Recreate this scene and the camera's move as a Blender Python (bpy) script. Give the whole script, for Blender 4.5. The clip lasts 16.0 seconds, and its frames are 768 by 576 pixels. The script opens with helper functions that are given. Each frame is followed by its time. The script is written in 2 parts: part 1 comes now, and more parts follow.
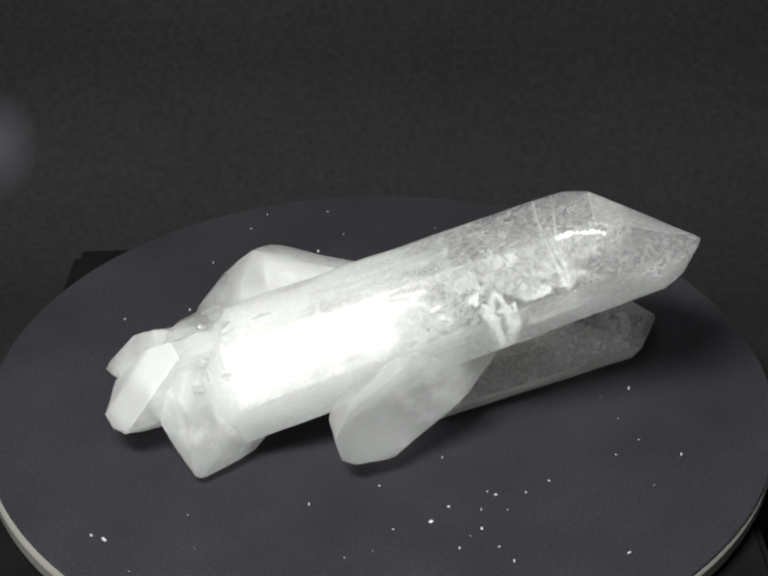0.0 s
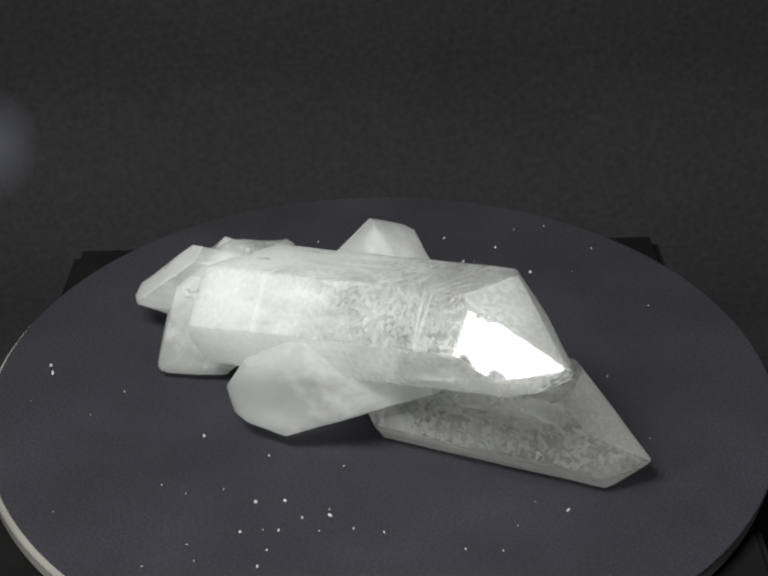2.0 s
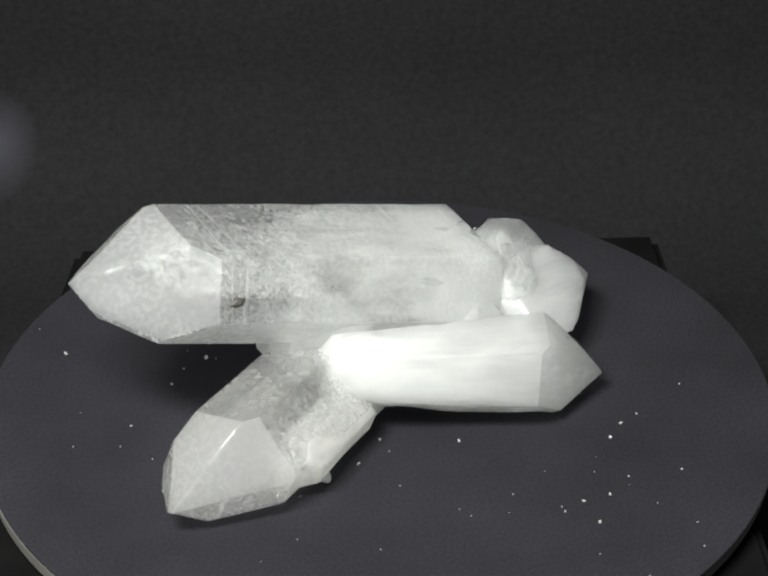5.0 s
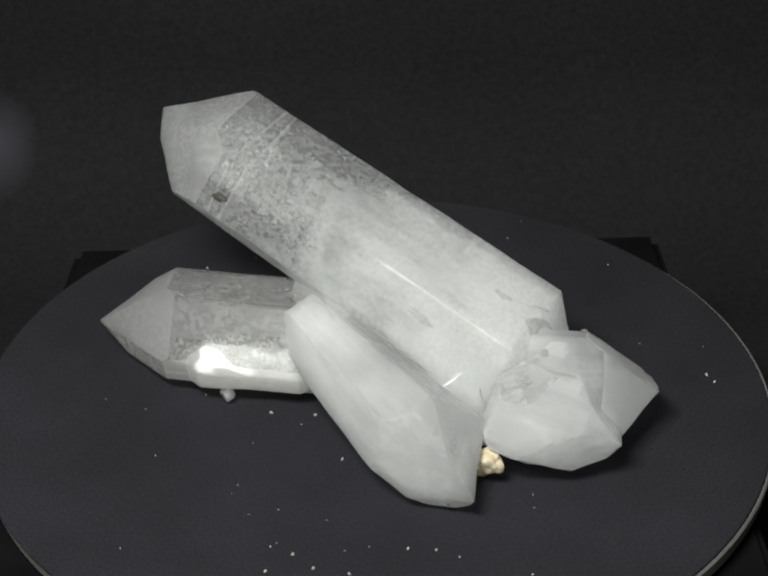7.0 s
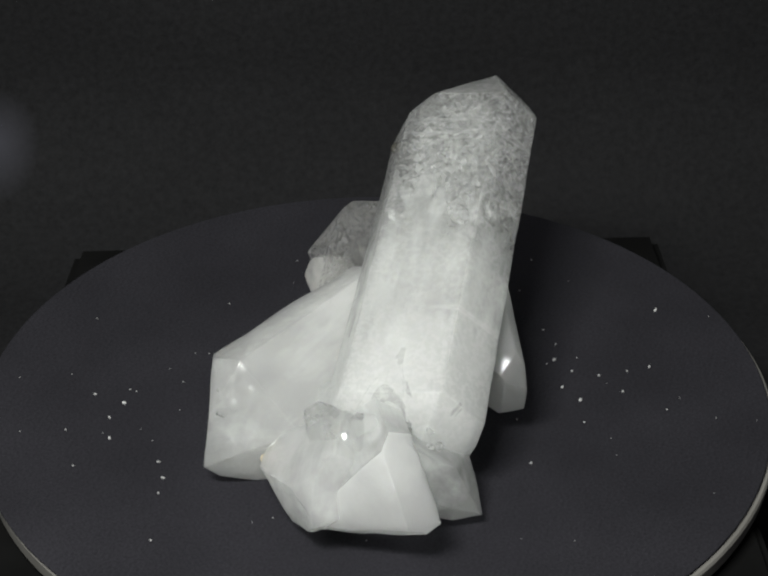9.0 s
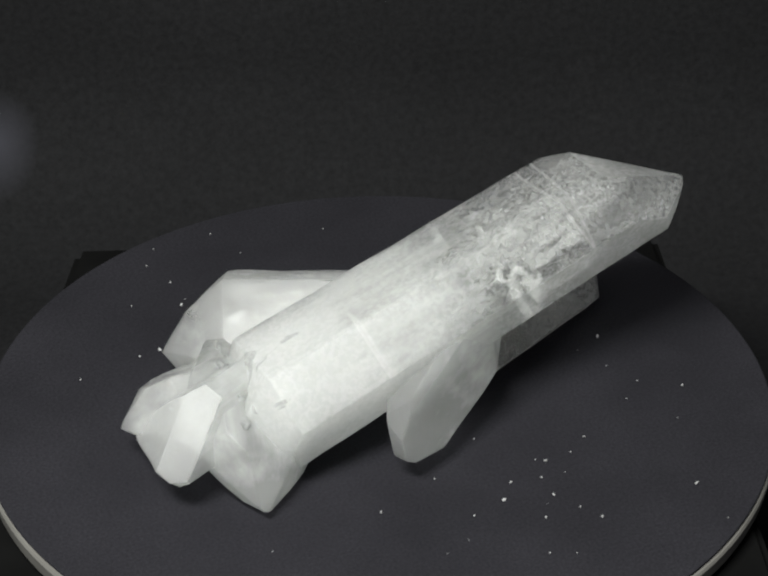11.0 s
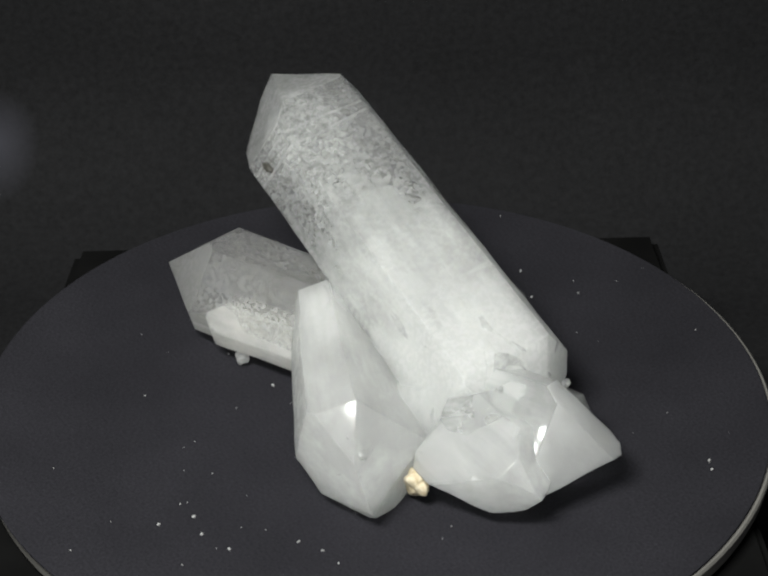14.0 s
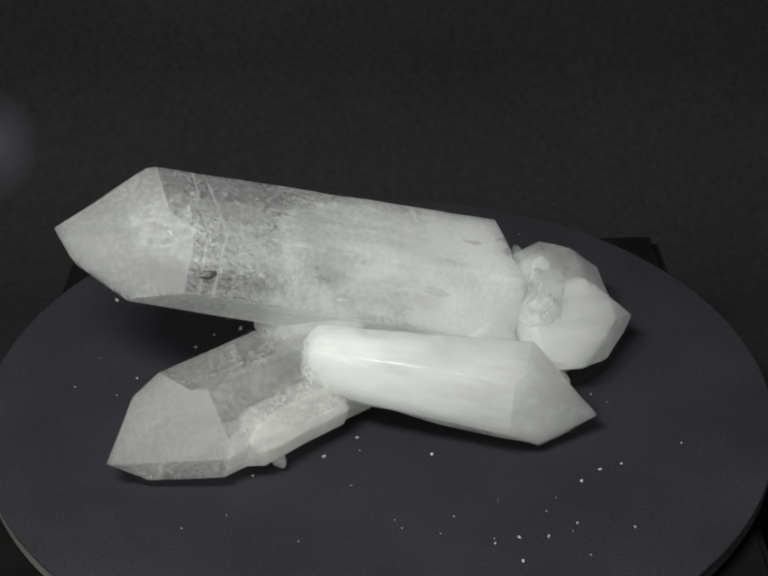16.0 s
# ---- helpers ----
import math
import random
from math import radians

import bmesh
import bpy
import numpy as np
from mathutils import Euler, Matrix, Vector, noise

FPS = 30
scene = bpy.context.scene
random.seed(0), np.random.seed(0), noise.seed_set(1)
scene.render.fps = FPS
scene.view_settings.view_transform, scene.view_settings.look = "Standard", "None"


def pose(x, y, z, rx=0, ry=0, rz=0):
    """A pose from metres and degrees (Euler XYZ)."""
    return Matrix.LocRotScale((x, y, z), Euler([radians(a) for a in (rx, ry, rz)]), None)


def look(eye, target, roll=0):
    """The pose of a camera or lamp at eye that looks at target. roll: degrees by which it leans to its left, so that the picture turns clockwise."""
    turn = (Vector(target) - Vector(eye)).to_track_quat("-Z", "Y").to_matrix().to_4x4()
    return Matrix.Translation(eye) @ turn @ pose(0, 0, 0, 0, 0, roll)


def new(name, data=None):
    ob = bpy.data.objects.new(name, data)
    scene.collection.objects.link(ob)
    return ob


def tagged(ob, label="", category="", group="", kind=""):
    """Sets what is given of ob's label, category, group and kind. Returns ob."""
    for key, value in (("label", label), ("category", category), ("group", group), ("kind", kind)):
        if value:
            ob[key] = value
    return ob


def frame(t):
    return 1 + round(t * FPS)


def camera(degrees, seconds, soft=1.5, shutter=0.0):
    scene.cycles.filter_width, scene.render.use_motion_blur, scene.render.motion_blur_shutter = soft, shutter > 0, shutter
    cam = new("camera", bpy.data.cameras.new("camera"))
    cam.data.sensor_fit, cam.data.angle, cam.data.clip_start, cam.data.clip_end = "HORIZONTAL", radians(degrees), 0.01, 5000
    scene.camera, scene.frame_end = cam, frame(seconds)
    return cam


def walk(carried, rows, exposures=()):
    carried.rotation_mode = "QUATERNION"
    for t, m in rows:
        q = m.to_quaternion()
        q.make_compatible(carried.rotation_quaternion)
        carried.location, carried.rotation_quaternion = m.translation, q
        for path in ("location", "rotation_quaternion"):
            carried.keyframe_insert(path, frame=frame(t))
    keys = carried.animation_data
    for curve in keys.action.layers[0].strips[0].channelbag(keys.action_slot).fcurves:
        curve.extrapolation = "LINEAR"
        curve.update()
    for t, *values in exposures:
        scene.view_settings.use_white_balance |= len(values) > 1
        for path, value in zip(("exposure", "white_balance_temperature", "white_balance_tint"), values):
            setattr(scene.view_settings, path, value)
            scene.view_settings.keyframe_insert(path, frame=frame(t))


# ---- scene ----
R = 0.10                      # radius of the platter
TOP = 0.060                   # height of the platter's upper face above the table

# ---- camera ----
EYE = (0.0, -0.461263, TOP + 0.333877)
AIM = (0.00151, 0.015863, TOP + 0.0230942)
cam = camera(19.39, 16.0, soft=2.4)
VIEW = look(EYE, AIM, -0.24)
walk(cam, [(0.0, VIEW), (16.0, VIEW)],
     exposures=[(0.0, 0.14), (1.0, 0.14), (2.0, 0.08), (2.5, 0.08), (3.5, 0.18), (4.5, 0.2), (7.0, -0.52), (9.0, -0.58), (11.5, -0.24),
                (13.0, -0.4), (14.0, -0.4), (16.0, -0.48)])

# turn of the platter: seconds, degrees
TURN = [(0.0, 0.0), (0.5, -6.39), (1.0, -17.46), (1.5, -32.25), (2.0, -48.94), (2.5, -64.08), (3.0, -82.26),
        (3.5, -97.25), (4.0, -114.84), (4.5, -131.15), (4.7, -137.47), (5.5, -164.4), (6.2, -188.1), (6.8, -208.32),
        (7.0, -214.58), (7.5, -230.55), (8.0, -249.25), (8.5, -265.55), (9.0, -285.22), (9.2, -292.28),
        (10.0, -317.0), (10.5, -332.0), (10.86, -341.0), (11.1, -334.3), (11.3, -327.9), (11.5, -321.57),
        (12.0, -306.12), (12.5, -291.11), (13.0, -274.19), (13.5, -258.2), (14.0, -239.3), (14.5, -223.13),
        (15.0, -203.32), (15.5, -185.74), (16.0, -166.13)]

# ---- light ----
world = bpy.data.worlds.new("world")
scene.world = world
world.use_nodes = True
world.node_tree.nodes["Background"].inputs[0].default_value = (0.9, 0.91, 0.96, 1)
world.node_tree.nodes["Background"].inputs[1].default_value = 0.15
lamp = bpy.data.lights.new("lamp", "AREA")
lamp.shape, lamp.size, lamp.size_y, lamp.energy = "RECTANGLE", 0.20, 0.08, 8.9
lamp.color = (0.985, 1.0, 0.955)
lamp_ob = new("overhead_lamp", lamp)
lamp_ob.matrix_world = look((-0.125, -0.34, TOP + 0.47), (0, 0, TOP))


# ---- materials ----
def nodes_of(name):
    m = bpy.data.materials.new(name)
    m.use_nodes = True
    t = m.node_tree
    return m, t, t.nodes["Principled BSDF"]


def put(tree, kind, inputs=(), **props):
    n = tree.nodes.new(kind)
    for k, v in props.items():
        setattr(n, k, v)
    for k, v in dict(inputs).items():
        if isinstance(v, bpy.types.NodeSocket):
            tree.links.new(v, n.inputs[k])
        else:
            n.inputs[k].default_value = v
    return n


def ramp(tree, fac, stops):
    n = tree.nodes.new("ShaderNodeValToRGB")
    tree.links.new(fac, n.inputs[0])
    e = n.color_ramp.elements
    while len(e) < len(stops):
        e.new(0.5)
    for el, (p, c) in zip(e, stops):
        el.position = p
        el.color = (*c, 1) if isinstance(c, tuple) else (c, c, c, 1)
    return n.outputs[0]


def felt(name, dark, light, scale, rough, bump, gloss=0.5):
    """Dark fibrous cover: fine grain, broad worn patches, soft relief."""
    m, t, b = nodes_of(name)
    co = put(t, "ShaderNodeTexCoord").outputs["Object"]
    fine = put(t, "ShaderNodeTexNoise", {"Vector": co, "Scale": scale, "Detail": 4.0, "Roughness": 0.7}).outputs[0]
    broad = put(t, "ShaderNodeTexNoise", {"Vector": co, "Scale": scale * 0.02, "Detail": 3.0}).outputs[0]
    broad = put(t, "ShaderNodeMath", {0: broad, 1: 0.45, 2: 0.275}, operation="MULTIPLY_ADD").outputs[0]
    both = put(t, "ShaderNodeMath", {0: fine, 1: broad}, operation="MULTIPLY").outputs[0]
    t.links.new(ramp(t, both, [(0.12, dark), (0.42, light)]), b.inputs["Base Color"])
    b.inputs["Roughness"].default_value = rough
    b.inputs["Specular IOR Level"].default_value = gloss
    bp = put(t, "ShaderNodeBump", {"Height": fine, "Strength": bump, "Distance": 0.0004})
    t.links.new(bp.outputs[0], b.inputs["Normal"])
    return m


def plastic(name, color, rough):
    m, t, b = nodes_of(name)
    co = put(t, "ShaderNodeTexCoord").outputs["Object"]
    n = put(t, "ShaderNodeTexNoise", {"Vector": co, "Scale": 60.0, "Detail": 5.0}).outputs[0]
    t.links.new(ramp(t, n, [(0.3, tuple(0.8 * c for c in color)), (0.7, color)]), b.inputs["Base Color"])
    t.links.new(ramp(t, n, [(0.3, rough * 0.8), (0.7, min(1.0, rough * 1.2))]), b.inputs["Roughness"])
    return m


def quartz(name, lo, hi, least, most, seed, tint=(0.86, 0.87, 0.865), flake=0.0, crack=0.0, chip=0.05, gloss=0.10, rough=0.01, window=0.5):
    """Quartz along its own z, in metres from the root: milky below lo, clear above hi, with veils, flakes and cracks."""
    m, t, b = nodes_of(name)

    def math2(op, a, c, clamp=False):
        return put(t, "ShaderNodeMath", {0: a, 1: c}, operation=op, use_clamp=clamp).outputs[0]

    def grain(scale, detail=4.0, stretch=(1.0, 1.0, 1.0), turn=(0.0, 0.0, 0.0), twist=0.0):
        v = put(t, "ShaderNodeMapping", {"Vector": co, "Location": (seed, seed * 0.7, seed * 0.3), "Rotation": turn, "Scale": stretch}).outputs[0]
        return put(t, "ShaderNodeTexNoise", {"Vector": v, "Scale": scale, "Detail": detail, "Roughness": 0.6, "Distortion": twist}).outputs[0]

    co = put(t, "ShaderNodeTexCoord").outputs["Object"]
    z = put(t, "ShaderNodeSeparateXYZ", {0: co}).outputs[2]
    veil = grain(45.0, 5.0, (1.0, 1.0, 0.6), (0.3, 0.5, 0.0), 0.8)
    streak = grain(230.0, 3.0, (1.0, 1.0, 0.16))
    along = put(t, "ShaderNodeMapRange", {"Value": z, "From Min": lo, "From Max": hi}, clamp=False).outputs[0]
    along = math2("ADD", along, math2("MULTIPLY", math2("SUBTRACT", veil, 0.5), 1.9))
    along = math2("ADD", along, math2("MULTIPLY", math2("SUBTRACT", streak, 0.5), 1.1))
    clear = ramp(t, along, [(0.10, least), (0.50, 0.45 * least + 0.55 * most), (0.85, most)])
    # glassy pockets in the milk
    pocket = ramp(t, grain(85.0, 4.0, (1.0, 1.0, 0.5), (0.2, 0.1, 0.4), 1.0), [(0.52, 0.0), (0.64, 0.85)])
    clear = math2("MAXIMUM", clear, math2("MULTIPLY", pocket, most))
    # white flakes with dark gaps
    if flake:
        chips = ramp(t, grain(750.0, 4.0, (1.0, 1.0, 1.0), (0.3, 0.6, 0.4), 0.3), [(0.46, 0.0), (0.56, 1.0)])
        zone = math2("MULTIPLY", ramp(t, grain(60.0, 2.0), [(0.36, 0.3), (0.55, 1.0)]), flake)
        clear = math2("MULTIPLY", clear, math2("SUBTRACT", 1.0, math2("MULTIPLY", chips, zone)))
    # thin cracks across the axis
    if crack:
        v = put(t, "ShaderNodeMapping", {"Vector": co, "Location": (0, 0, seed), "Rotation": (0.05, 0.03, 0.0), "Scale": (6.0, 6.0, 90.0)}).outputs[0]
        n = put(t, "ShaderNodeTexNoise", {"Vector": v, "Scale": 1.0, "Detail": 2.0}).outputs[0]
        thin = ramp(t, math2("ABSOLUTE", math2("SUBTRACT", n, 0.62), 0.0), [(0.0, 1.0 - crack), (0.02, 1.0)])
        clear = math2("MULTIPLY", clear, thin)
    clear = math2("MINIMUM", clear, most)

    b.inputs["Transmission Weight"].default_value = 1.0
    t.links.new(ramp(t, along, [(0.1, max(0.22, rough)), (0.8, rough)]), b.inputs["Roughness"])
    b.inputs["IOR"].default_value = 1.54
    b.inputs["Base Color"].default_value = (0.985, 0.99, 0.985, 1)
    colour = ramp(t, veil, [(0.38, tint), (0.62, tuple(min(0.97, c * 1.10) for c in tint))])
    frost = put(t, "ShaderNodeBsdfPrincipled", {"Base Color": colour, "IOR": 1.54, "Subsurface Weight": 1.0, "Subsurface Scale": 0.009, "Specular IOR Level": 0.2})
    frost.inputs["Subsurface Radius"].default_value = (1.0, 1.0, 0.97)
    t.links.new(ramp(t, grain(300.0, 3.0), [(0.35, gloss), (0.65, gloss + 0.22)]), frost.inputs["Roughness"])
    glow = put(t, "ShaderNodeBsdfTranslucent", {"Color": colour})
    milk = put(t, "ShaderNodeMixShader", {0: 0.55, 1: frost.outputs[0], 2: glow.outputs[0]})
    see = put(t, "ShaderNodeBsdfTransparent", {"Color": (0.985, 0.99, 0.985, 1)})
    glass = put(t, "ShaderNodeMixShader", {0: window, 1: b.outputs[0], 2: see.outputs[0]})
    body = put(t, "ShaderNodeMixShader", {0: clear, 1: milk.outputs[0], 2: glass.outputs[0]})
    t.links.new(body.outputs[0], t.nodes["Material Output"].inputs["Surface"])
    # relief: slow waves, cross striation, fine chips
    stri = grain(1.0, 2.0, (40.0, 40.0, 520.0))
    h = math2("ADD", math2("MULTIPLY", stri, 0.25), grain(70.0, 3.0))
    low = put(t, "ShaderNodeBump", {"Height": h, "Strength": 0.16, "Distance": 0.0008})
    fine = put(t, "ShaderNodeBump", {"Height": grain(260.0, 4.0), "Strength": chip, "Distance": 0.0010, "Normal": low.outputs[0]})
    t.links.new(low.outputs[0], b.inputs["Normal"])
    for n in (frost, glow):
        t.links.new(fine.outputs[0], n.inputs["Normal"])
    return m


WARM = (0.90, 0.89, 0.86)
QUARTZ_LONG = quartz("quartz_long", 0.030, 0.080, 0.54, 0.89, 0.0, crack=0.2, gloss=0.45, flake=0.12)
QUARTZ_LONG_DULL = quartz("quartz_long_dull", 0.040, 0.080, 0.48, 0.74, 0.0, flake=0.10, chip=0.10, rough=0.03, gloss=0.2)
QUARTZ_LONG_ETCHED = quartz("quartz_long_etched", 0.055, 0.075, 0.45, 0.80, 0.0, flake=0.6, chip=0.20)
QUARTZ_SIDE = quartz("quartz_side", -0.01, 0.02, 0.54, 0.90, 3.0, WARM, flake=0.12, crack=0.2)
QUARTZ_SIDE_DULL = quartz("quartz_side_dull", 0.0, 0.05, 0.46, 0.76, 3.0, WARM, flake=0.04, chip=0.2, rough=0.15, gloss=0.45)
QUARTZ_CLEAR = quartz("quartz_clear", -0.01, 0.04, 0.44, 0.76, 6.0)
QUARTZ_SHORT = quartz("quartz_short", -0.01, 0.02, 0.55, 0.88, 5.0, chip=0.2, gloss=0.04)
QUARTZ_MILKY = quartz("quartz_milky", 0.0, 0.06, 0.48, 0.66, 8.0, chip=0.10, rough=0.05, gloss=0.15)
QUARTZ_CORE = quartz("quartz_core", -0.02, 0.085, 0.12, 0.95, 2.0, (0.87, 0.875, 0.865), chip=0.3, rough=0.2, gloss=0.3)
QUARTZ_WORN = quartz("quartz_worn", 0.0, 0.05, 0.40, 0.60, 4.0, chip=0.4, rough=0.5, gloss=0.6)
FRACTURE = plastic("healed_fracture", (0.80, 0.81, 0.80), 0.25)
FRACTURE.node_tree.nodes["Principled BSDF"].inputs["Transmission Weight"].default_value = 0.45
BLACK_FELT = felt("black_felt", (0.0084, 0.0082, 0.0101), (0.0262, 0.0255, 0.0308), 1400.0, 0.9, 0.2, 0.1)
BACKDROP = felt("black_cloth", (0.0065, 0.0065, 0.0070), (0.0156, 0.0156, 0.0167), 500.0, 0.85, 0.3, 0.12)
OCHRE = felt("ochre_rock", (0.34, 0.26, 0.14), (0.68, 0.63, 0.51), 500.0, 0.7, 0.6)
DARK_CHIP = plastic("dark_inclusion", (0.05, 0.048, 0.04), 0.5)
DUST = plastic("quartz_crumb", (0.36, 0.36, 0.36), 0.4)
# soft glow of light at the cloth's left, painted into its base colour
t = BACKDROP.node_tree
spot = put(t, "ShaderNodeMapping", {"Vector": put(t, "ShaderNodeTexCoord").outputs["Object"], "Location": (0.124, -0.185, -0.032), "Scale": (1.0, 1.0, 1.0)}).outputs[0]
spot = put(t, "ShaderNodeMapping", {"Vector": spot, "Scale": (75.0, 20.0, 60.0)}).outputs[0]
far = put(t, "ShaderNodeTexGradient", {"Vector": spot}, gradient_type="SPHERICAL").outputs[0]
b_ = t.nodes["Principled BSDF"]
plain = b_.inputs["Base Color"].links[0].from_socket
glow_mix = put(t, "ShaderNodeMix", {0: far}, data_type="RGBA")
t.links.new(plain, glow_mix.inputs[6])
glow_mix.inputs[7].default_value = (0.036, 0.036, 0.044, 1)
t.links.new(glow_mix.outputs[2], b_.inputs["Base Color"])
RIM = plastic("white_rim", (0.13, 0.125, 0.115), 0.85)
BLACK_PLASTIC = plastic("black_plastic", (0.003, 0.003, 0.003), 0.7)
BLACK_PLASTIC.node_tree.nodes["Principled BSDF"].inputs["Specular IOR Level"].default_value = 0.1


def part(name, bm, mat, parent=None, label=""):
    me = bpy.data.meshes.new(name)
    bm.to_mesh(me)
    bm.free()
    me.materials.append(mat)
    ob = new(name, me)
    ob.parent = parent
    if label:
        tagged(ob, label)
    return ob


def lathe(profile, n=192, centre=(0.0, 0.0)):
    """A closed turned body from (radius, height) pairs."""
    bm = bmesh.new()
    rings = [[bm.verts.new((centre[0] + r * math.cos(2 * math.pi * i / n), centre[1] + r * math.sin(2 * math.pi * i / n), z))
              for i in range(n)] for r, z in profile]
    for a, b in zip(rings, rings[1:]):
        for i in range(n):
            bm.faces.new((a[i], a[(i + 1) % n], b[(i + 1) % n], b[i]))
    bm.faces.new(list(reversed(rings[0])))
    bm.faces.new(rings[-1])
    bmesh.ops.recalc_face_normals(bm, faces=bm.faces)
    return bm


# ---- structure ----
def cloth():
    """Black cloth: flat on the table, swept up behind the turntable, with soft waves."""
    bm = bmesh.new()
    xs = np.linspace(-0.9, 0.9, 181)
    run = [(y, 0.0) for y in np.linspace(-1.2, 0.13, 40)]
    run += [(0.13 + 0.06 * math.sin(a), 0.06 - 0.06 * math.cos(a)) for a in np.linspace(0.1, math.pi / 2, 24)]
    run += [(0.19 + 0.02 * (z - 0.06), z) for z in np.linspace(0.064, 0.9, 160)]
    rows = []
    for y, z in run:
        row = []
        for x in xs:
            up = min(1.0, max(0.0, (y - 0.10) / 0.08))
            wave = 0.004 * up * noise.noise(Vector((x * 7, z * 5, 0.3)))
            row.append(bm.verts.new((x, y - wave, z + 0.0006 * noise.noise(Vector((x * 20, y * 20, 0))) * (1 - up))))
        rows.append(row)
    for a, b in zip(rows, rows[1:]):
        for i in range(len(xs) - 1):
            bm.faces.new((a[i], a[i + 1], b[i + 1], b[i])).smooth = True
    return bm


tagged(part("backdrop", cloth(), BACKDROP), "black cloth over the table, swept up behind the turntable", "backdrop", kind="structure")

# ---- turntable ----
OFF = (0.0004, 0.0011)
platter = tagged(new("turntable_platter"), "round platter with black felt cover and off-white rim", "turntable")
part("cover", lathe([(0.0990, -0.0008), (0.0994, -0.0006), (0.0994, -0.0002), (0.0991, 0.0)], centre=OFF), BLACK_FELT, platter, "thin black felt disc")
part("rim", lathe([(0.0978, -0.0056), (0.0992, -0.0053), (0.0996, -0.0016), (0.0992, -0.0010)]), RIM, platter, "off-white plastic rim")
part("spindle", lathe([(0.030, -0.012), (0.030, -0.0052)], 64), BLACK_PLASTIC, platter)

base = tagged(new("turntable_housing"), "black plastic turntable base standing on the table", "housing")
bm = bmesh.new()
corners = ((-0.1030, -0.0940), (0.0960, -0.0940), (0.0807, 0.0924), (-0.0866, 0.0862))
low = [bm.verts.new((x, y, 0.0)) for x, y in corners]
high = [bm.verts.new((x, y, 0.052)) for x, y in corners]
bm.faces.new(list(reversed(low)))
bm.faces.new(high)
for k in range(4):
    bm.faces.new((low[k], low[(k + 1) % 4], high[(k + 1) % 4], high[k]))
bmesh.ops.bevel(bm, geom=bm.edges[:], offset=0.0025, segments=3, affect="EDGES")
part("box", bm, BLACK_PLASTIC, base)

# ---- quartz cluster ----
cluster = tagged(new("quartz_cluster"), "milky white and clear quartz crystal cluster lying on the black platter", "crystal cluster")


def roughen(bm, wear, seed, longest=0.0035):
    """Splits the faces and wears them: slow waves and small chips, edges most."""
    bmesh.ops.triangulate(bm, faces=bm.faces[:])
    for _ in range(4):
        edges = [e for e in bm.edges if e.calc_length() > longest]
        if not edges:
            break
        bmesh.ops.subdivide_edges(bm, edges=edges, cuts=1)
        bmesh.ops.triangulate(bm, faces=[f for f in bm.faces if len(f.verts) > 3])
    bm.normal_update()
    for v in bm.verts:
        p = v.co * 90 + Vector((seed, seed, seed))
        chip = max(0.0, noise.noise(v.co * 420 + Vector((seed, 0, 0))) - 0.25)
        v.co += v.normal * wear * (noise.noise(p) - 2.0 * chip * (1.0 if v.calc_shell_factor() > 1.02 else 0.0))
    for f in bm.faces:
        f.smooth = True


def cut_by(planes):
    """The convex body that a set of (normal, reach) planes leaves, reaches in platter radii."""
    n = np.array([p[0] for p in planes])
    d = np.array([p[1] for p in planes])
    pts = []
    for i in range(len(n)):
        for j in range(i):
            for k in range(j):
                m = n[[i, j, k]]
                if abs(np.linalg.det(m)) > 1e-4:
                    x = np.linalg.solve(m, d[[i, j, k]])
                    if (n @ x <= d + 1e-6).all():
                        pts.append(x * R)
    bm = bmesh.new()
    for x in pts:
        bm.verts.new(x)
    bmesh.ops.remove_doubles(bm, verts=bm.verts, dist=0.0002)
    hull = bmesh.ops.convex_hull(bm, input=bm.verts)
    bmesh.ops.delete(bm, geom=[g for g in hull["geom_interior"] + hull["geom_unused"] if isinstance(g, bmesh.types.BMVert)], context="VERTS")
    bmesh.ops.dissolve_limit(bm, angle_limit=radians(2), verts=bm.verts, edges=bm.edges)
    return bm


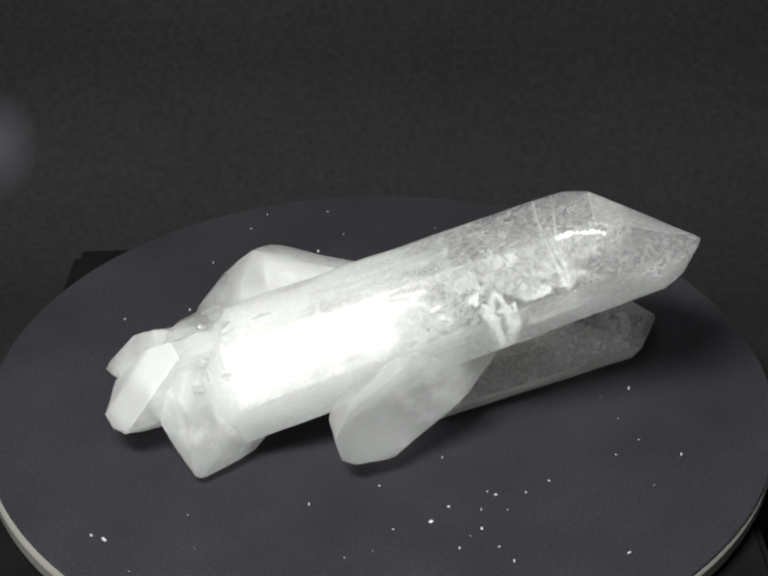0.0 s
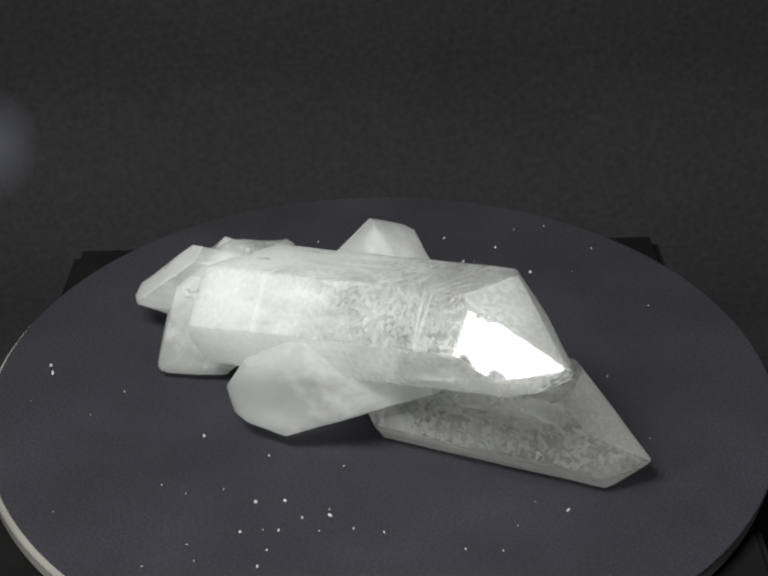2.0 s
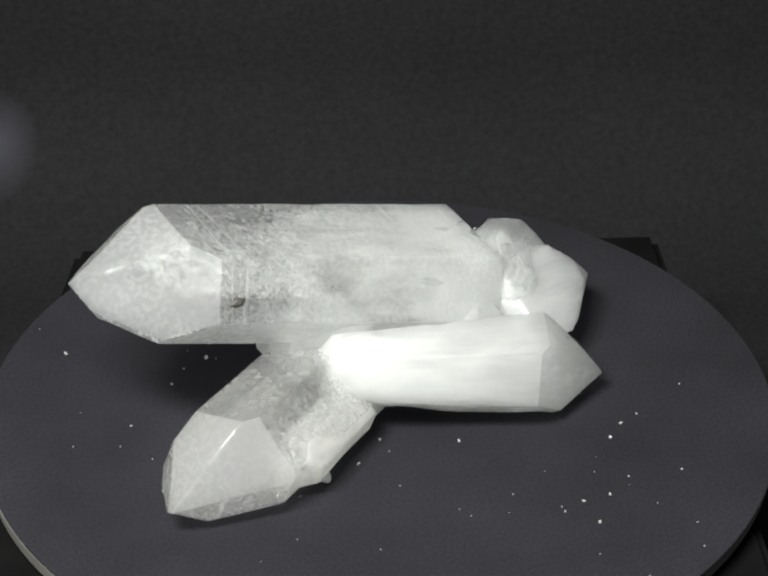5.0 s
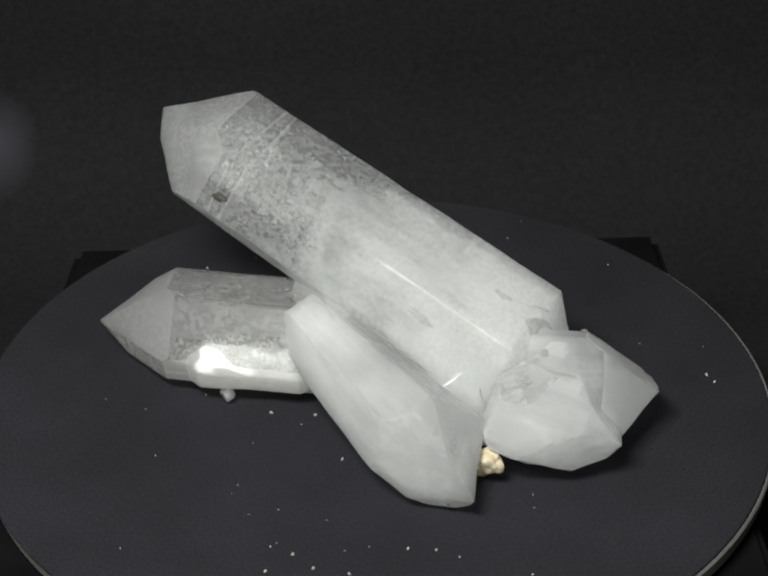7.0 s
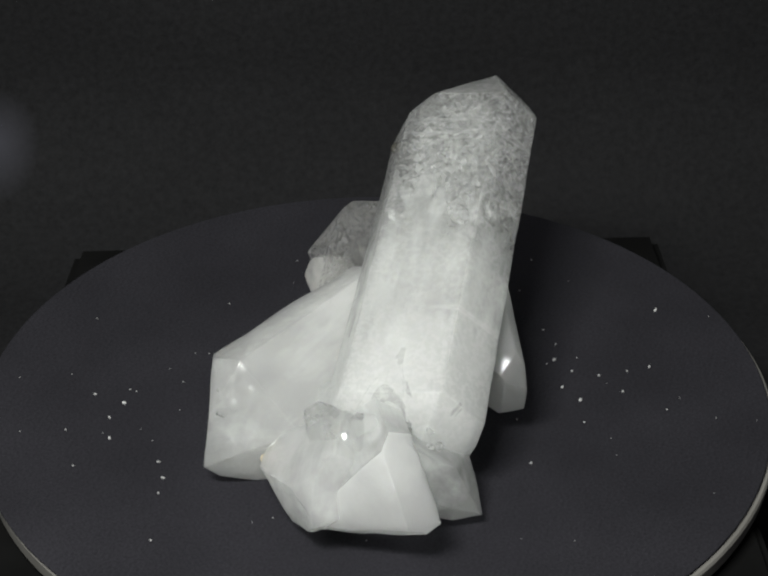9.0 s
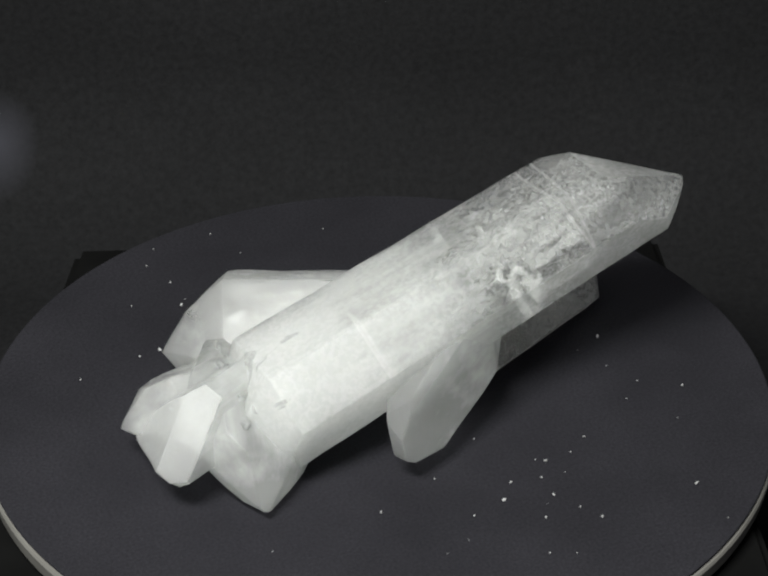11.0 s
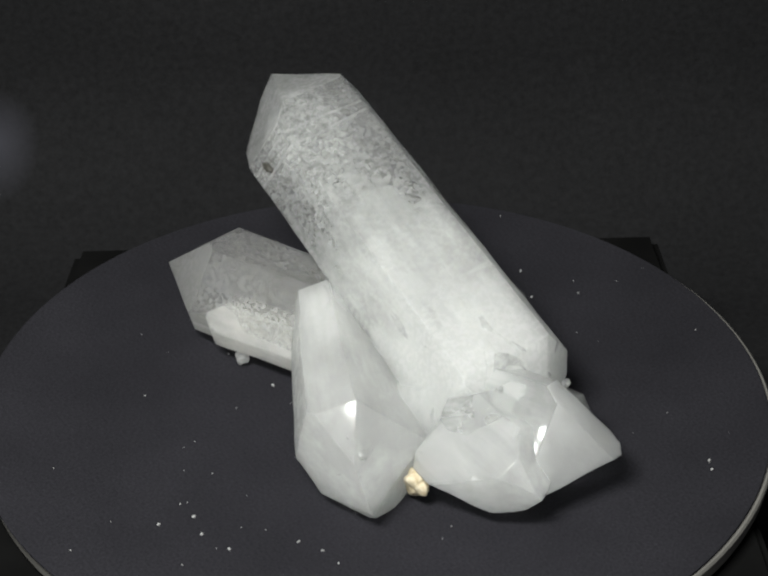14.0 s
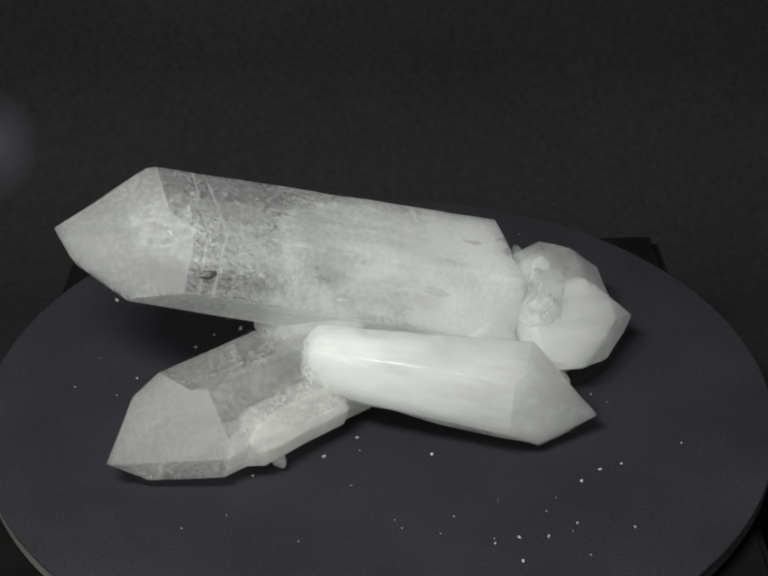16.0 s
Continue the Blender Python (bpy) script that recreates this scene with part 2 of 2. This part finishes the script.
def quartz_point(label, root, azimuth, lift, roll, sides, ends, back, mat, wear=0.0004, taper=0.0, skins=(), core=0.0):
    """One quartz point: six prism faces and six end faces at their distances from the root, in platter radii.

    skins: (material, faces) pairs for faces unlike the rest; face 2i is prism face i, 2i + 1 the end face above it."""
    a, l = radians(azimuth), radians(lift)
    w = Vector((math.cos(l) * math.cos(a), math.cos(l) * math.sin(a), math.sin(l)))
    u = Vector((0, 0, 1)).cross(w).normalized()
    v = w.cross(u)
    frame3 = Matrix((u, v, w)).transposed()
    c = Vector(root)
    planes = []
    for i in range(6):
        q = radians(roll + 60 * i)
        s = Vector((math.cos(q), math.sin(q), 0))
        planes.append((s * math.cos(taper) + Vector((0, 0, math.sin(taper))), sides[i]))
        planes.append((s * math.sin(radians(51.8)) + Vector((0, 0, math.cos(radians(51.8)))), ends[i]))
    planes.append((Vector((0, 0, -1)), back))
    for i in range(6):
        q = radians(roll + 60 * i)
        planes.append((Vector((math.cos(q), math.sin(q), -1)).normalized(), (0.62 * sides[i] + back) / math.sqrt(2)))
    down = frame3.transposed() @ Vector((0, 0, -1))
    planes.append((down, c.z))
    bm = cut_by(planes)
    if wear:
        bmesh.ops.bevel(bm, geom=bm.edges[:], offset=0.0002, segments=1, affect="EDGES", clamp_overlap=True)
        if skins:
            bm.normal_update()
            for f in bm.faces:
                nearest = max(range(len(planes)), key=lambda i: planes[i][0].dot(f.normal))
                for k, (_, faces) in enumerate(skins):
                    if nearest in faces:
                        f.material_index = k + 1
        roughen(bm, wear, len(cluster.children) * 7.3)
        for q in bm.verts:
            for side, reach in planes:
                over = side.dot(q.co) - reach * R - wear
                if over > 0:
                    q.co -= side * over
    ob = part("crystal_point", bm, mat, cluster, label)
    for skin, _ in skins:
        ob.data.materials.append(skin)
    ob.data.set_sharp_from_angle(angle=radians(22))
    ob.matrix_local = Matrix.Translation(c * R) @ frame3.to_4x4()
    if core:
        # cloudy heart of the crystal, ragged towards the tip
        inner = cut_by([(side, reach - 0.020) for side, reach in planes] + [(Vector((0.15, 0.1, 1)).normalized(), core)])
        roughen(inner, 0.0012, 3.1, 0.0025)
        for q in inner.verts:
            q.co.z += max(0.0, q.co.z / R - core + 0.12) * 0.10 * noise.noise(Vector((q.co.x * 300, q.co.y * 300, 1.0)))
        part("milky_core", inner, QUARTZ_CORE, ob, "cloudy white heart inside the clear quartz")
    return ob


long_point = quartz_point('long quartz point, milky below and clear towards its tip', (-0.421, -0.151, 0.048), 3.5, 20.8, 20.9,
             (0.206, 0.228, 0.236, 0.141, 0.026, 0.122),
             (0.774, 0.828, 0.845, 0.819, 0.760, 0.768), -0.050, QUARTZ_LONG, 0.0003, 0.014, ((QUARTZ_LONG_DULL, (6, 10, 7, 1, 3)), (QUARTZ_LONG_ETCHED, (8, 9, 11))), 0.66)
quartz_point('smaller clear quartz point lying on the platter', (0.012, 0.029, 0.092), 25.9, 1.1, 38.3,
             (0.080, 0.166, 0.228, 0.193, 0.056, 0.058),
             (0.366, 0.454, 0.541, 0.536, 0.437, 0.357), 0.017, QUARTZ_SIDE, 0.0002, 0.004, ((QUARTZ_SIDE_DULL, (6, 8, 10, 1, 3, 7)),))
quartz_point('short frosted quartz point leaning down', (-0.370, -0.050, 0.181), -100.2, -25.1, 10.2,
             (0.169, 0.093, 0.146, 0.143, 0.038, 0.105),
             (0.223, 0.223, 0.234, 0.229, 0.218, 0.226), 0.015, QUARTZ_CLEAR, 0.0005, 0.000)
quartz_point('short wedge-ended quartz point', (0.123, -0.014, 0.215), -114.9, -10.4, 8.8,
             (0.187, 0.284, 0.121, 0.088, 0.101, 0.118),
             (0.247, 0.311, 0.320, 0.304, 0.308, 0.293), 0.078, QUARTZ_CLEAR, 0.0003, 0.045)
quartz_point('stout milky quartz point with blunt end', (0.124, 0.089, 0.185), 156.6, -4.8, 49.7,
             (0.090, 0.089, 0.071, 0.073, 0.141, 0.276),
             (0.384, 0.382, 0.353, 0.405, 0.463, 0.435), 0.088, QUARTZ_MILKY, 0.0006, -0.076, (), 0.52)
quartz_point('stubby glossy quartz point at the broken foot', (-0.282, -0.050, 0.114), -151.0, 0.0, 11.6,
             (0.075, 0.165, 0.140, 0.187, 0.141, 0.040),
             (0.306, 0.282, 0.285, 0.339, 0.250, 0.278), -0.040, QUARTZ_CLEAR, 0.0007, 0.000, ((QUARTZ_WORN, (1, 3, 5, 7, 9, 11)),))
quartz_point('stubby milky quartz point at the broken foot', (-0.361, 0.001, 0.130), -173.9, -5.5, 3.7,
             (0.104, 0.126, 0.091, 0.167, 0.077, 0.109),
             (0.220, 0.212, 0.218, 0.199, 0.201, 0.184), 0.017, QUARTZ_MILKY, 0.0010, 0.000)
quartz_point('small clear quartz point on the foot', (-0.394, -0.009, 0.148), -152.6, 28.3, 0.0,
             (0.081, 0.079, 0.121, 0.077, 0.077, 0.081),
             (0.131, 0.134, 0.127, 0.097, 0.130, 0.124), 0.020, QUARTZ_SHORT, 0.0010, 0.000)
quartz_point('slim quartz sliver grown along the smaller point', (0.150, 0.103, 0.090), 28.0, 1.0, -18.2,
             (0.067, 0.071, 0.071, 0.063, 0.057, 0.044),
             (0.212, 0.232, 0.208, 0.202, 0.233, 0.234), 0.019, QUARTZ_SIDE_DULL, 0.0005, 0.000)
quartz_point('broken milky quartz core of the foot', (-0.200, -0.053, 0.105), 142.1, -2.5, 0.6,
             (0.100, 0.105, 0.110, 0.105, 0.110, 0.100),
             (0.155, 0.156, 0.155, 0.155, 0.156, 0.157), 0.055, QUARTZ_MILKY, 0.0015, 0.000)


def fracture(crystal, at, size, tilt, seed):
    """A thin wavy healed fracture inside a crystal, with a ragged outline; metres in the crystal's own space."""
    bm = bmesh.new()
    turned = pose(*at, *tilt)
    rings = []
    for k in range(7):
        ring = []
        for i in range(28):
            q = 2 * math.pi * i / 28
            edge = 1.0 + 0.55 * noise.noise(Vector((math.cos(q) * 1.7, math.sin(q) * 1.7, seed))) + 0.2 * noise.noise(Vector((math.cos(q) * 6, math.sin(q) * 6, seed)))
            d = k / 6 * edge
            x, y = size[0] * d * math.cos(q), size[1] * d * math.sin(q)
            ring.append(bm.verts.new(turned @ Vector((x, y, 0.0007 * noise.noise(Vector((x * 260, y * 260, seed)))))))
        rings.append(ring)
    for a, b in zip(rings[1:], rings[2:]):
        for i in range(28):
            if noise.noise(Vector((a[i].co.x * 500, a[i].co.y * 500, a[i].co.z * 500 + seed))) < 0.22:
                bm.faces.new((a[i], a[(i + 1) % 28], b[(i + 1) % 28], b[i])).smooth = True
    bmesh.ops.delete(bm, geom=[v for v in bm.verts if not v.link_faces], context="VERTS")
    bmesh.ops.solidify(bm, geom=bm.faces[:], thickness=0.00012)
    return part("healed_fracture", bm, FRACTURE, crystal, "thin white veil inside the clear quartz")


for at, size, tilt, seed in (((-0.003, 0.012, 0.072), (0.007, 0.004), (70, 10, 0), 1.0), ((0.006, 0.008, 0.080), (0.006, 0.005), (50, 30, 20), 2.0),
                             ((-0.010, 0.006, 0.078), (0.005, 0.006), (20, 60, 0), 3.0), ((0.004, 0.014, 0.066), (0.008, 0.003), (80, -20, 10), 4.0),
                             ((0.000, 0.005, 0.090), (0.004, 0.009), (85, 0, 30), 5.0), ((-0.008, 0.012, 0.096), (0.003, 0.003), (10, 20, 0), 6.0)):
    fracture(long_point, at, size, tilt, seed)


def flake_veil(crystal, count, across, up, depth, seed):
    """Many small white flakes lying in one plane under the top face; metres in the crystal's own space."""
    rnd = random.Random(seed)
    q = radians(80.9)
    out, side = Vector((math.cos(q), math.sin(q), 0)), Vector((-math.sin(q), math.cos(q), 0))
    bm = bmesh.new()
    for _ in range(count):
        z = rnd.uniform(*up)
        aside = rnd.uniform(-across, across)
        if z > 0.1235 - 1.27 * (0.5 * depth + 0.87 * abs(aside)):
            continue
        at = side * aside + out * (depth + rnd.gauss(0, 0.0006)) + Vector((0, 0, z))
        wide, tall, lean = 0.0003 + 0.0009 * rnd.random() ** 2, rnd.uniform(0.00012, 0.00035), rnd.gauss(0.25, 0.35)
        ring = []
        for i in range(6):
            a = 2 * math.pi * i / 6
            x, y = wide * math.cos(a) * rnd.uniform(0.6, 1.2), tall * math.sin(a) * rnd.uniform(0.6, 1.3)
            ring.append(at + side * (x * math.cos(lean) - y * math.sin(lean)) + Vector((0, 0, x * math.sin(lean) + y * math.cos(lean))) + out * rnd.gauss(0, 0.0001))
        top = bm.verts.new(at + out * 0.00008)
        low = bm.verts.new(at - out * 0.00008)
        ring = [bm.verts.new(p) for p in ring]
        for i in range(6):
            bm.faces.new((top, ring[i], ring[(i + 1) % 6]))
            bm.faces.new((low, ring[(i + 1) % 6], ring[i]))
    return part("flake_veil", bm, FRACTURE, crystal, "veil of tiny white flakes inside the tip")


flake_veil(long_point, 1500, 0.0095, (0.076, 0.111), 0.011, 4)
flake_veil(long_point, 260, 0.013, (0.070, 0.117), 0.013, 9)

# small growths on the cluster
rnd = random.Random(11)
for i in range(60):
    spread = Vector((rnd.gauss(0, 0.022), rnd.gauss(0, 0.055), rnd.gauss(0, 0.018)))
    at = Vector((-0.425, -0.13, 0.222)) + spread
    size = rnd.uniform(0.007, 0.015)
    quartz_point("", at, rnd.uniform(100, 260), rnd.uniform(10, 80), rnd.uniform(0, 60),
                 [size * rnd.uniform(0.7, 1.1) for _ in range(6)], [size * rnd.uniform(0.75, 0.95) for _ in range(6)], size, QUARTZ_SHORT, 0.0).name = "druse_grain"



# broken, interlocked lumps at the foot
for i in range(16):
    at = Vector((-0.42 + rnd.gauss(0, 0.03), -0.09 + rnd.gauss(0, 0.055), 0.165 + rnd.gauss(0, 0.02)))
    size = rnd.uniform(0.028, 0.048)
    quartz_point("", at, rnd.uniform(120, 240), rnd.uniform(0, 50), rnd.uniform(0, 60),
                 [size * rnd.uniform(0.6, 1.1) for _ in range(6)], [size * rnd.uniform(0.75, 1.0) for _ in range(6)], size, QUARTZ_SHORT, 0.0006).name = "broken_lump"


def lump(name, centre, size, mat, label, seed, squash=(1, 1, 1)):
    bm = bmesh.new()
    bmesh.ops.create_icosphere(bm, subdivisions=4, radius=size)
    for v in bm.verts:
        v.co *= 1 + 0.35 * noise.noise(v.co / size * 1.3 + Vector((seed, 0, 0))) + 0.12 * noise.noise(v.co / size * 4)
        v.co = Vector(a * b for a, b in zip(v.co, squash))
    for f in bm.faces:
        f.smooth = True
    ob = part(name, bm, mat, cluster, label)
    ob.location = Vector(centre) * R
    return ob


lump("iron_stain", (-0.42, 0.145, 0.075), 0.0030, OCHRE, "ochre iron-stained pocket of rock", 2.0, (1.1, 0.9, 1.2))
lump("iron_stain", (-0.39, 0.135, 0.045), 0.0026, OCHRE, "ochre iron-stained pocket of rock", 5.0)
lump("dark_inclusion", (0.428, 0.068, 0.484), 0.0013, DARK_CHIP, "small dark mineral inclusion", 4.0, (1.6, 0.8, 0.8))
lump("bead", (0.303, 0.228, 0.03), 0.0017, QUARTZ_MILKY, "tiny white quartz bead", 1.0)

# ---- quartz dust on the platter ----


def dust():
    """Loose quartz crumbs, thickest beside the cluster."""
    rnd = random.Random(5)
    big = [(0.636, 0.037), (0.121, -0.495), (0.164, -0.44), (0.278, -0.396), (-0.671, -0.538), (-0.64, -0.554), (-0.069, 0.258),
           (-0.447, 0.418), (-0.166, 0.70), (-0.182, 0.616), (0.188, 0.202), (-0.505, 0.409), (-0.39, 0.45), (-0.33, 0.60), (-0.25, 0.63)]
    spots = [(x, y, rnd.uniform(0.00030, 0.00052)) for x, y in big]
    for n, cx, cy, s in ((14, -0.25, 0.55, 0.16), (12, 0.15, -0.55, 0.2), (50, 0.0, 0.0, 0.55)):
        for _ in range(n):
            x, y = rnd.gauss(cx, s), rnd.gauss(cy, s)
            if x * x + y * y < 0.92:
                spots.append((x, y, 0.00014 + 0.00030 * rnd.random() ** 3))
    bm = bmesh.new()
    for x, y, r in spots:
        m = pose(x * R, y * R, r * 0.5, rnd.uniform(0, 360), rnd.uniform(0, 360), rnd.uniform(0, 360)) @ Matrix.Diagonal((r * rnd.uniform(0.8, 1.8), r, r * 0.7, 1))
        bmesh.ops.create_icosphere(bm, subdivisions=1, radius=1.0, matrix=m)
    return bm


crumbs = tagged(part("quartz_dust", dust(), DUST), "white quartz crumbs scattered over the black felt", "dust", kind="stuff")


# ---- turning ----
def motions():
    rows = [(t, pose(0, 0, TOP, 0, 0, d)) for t, d in TURN]
    for thing in (platter, cluster, crumbs):
        walk(thing, rows)


motions()
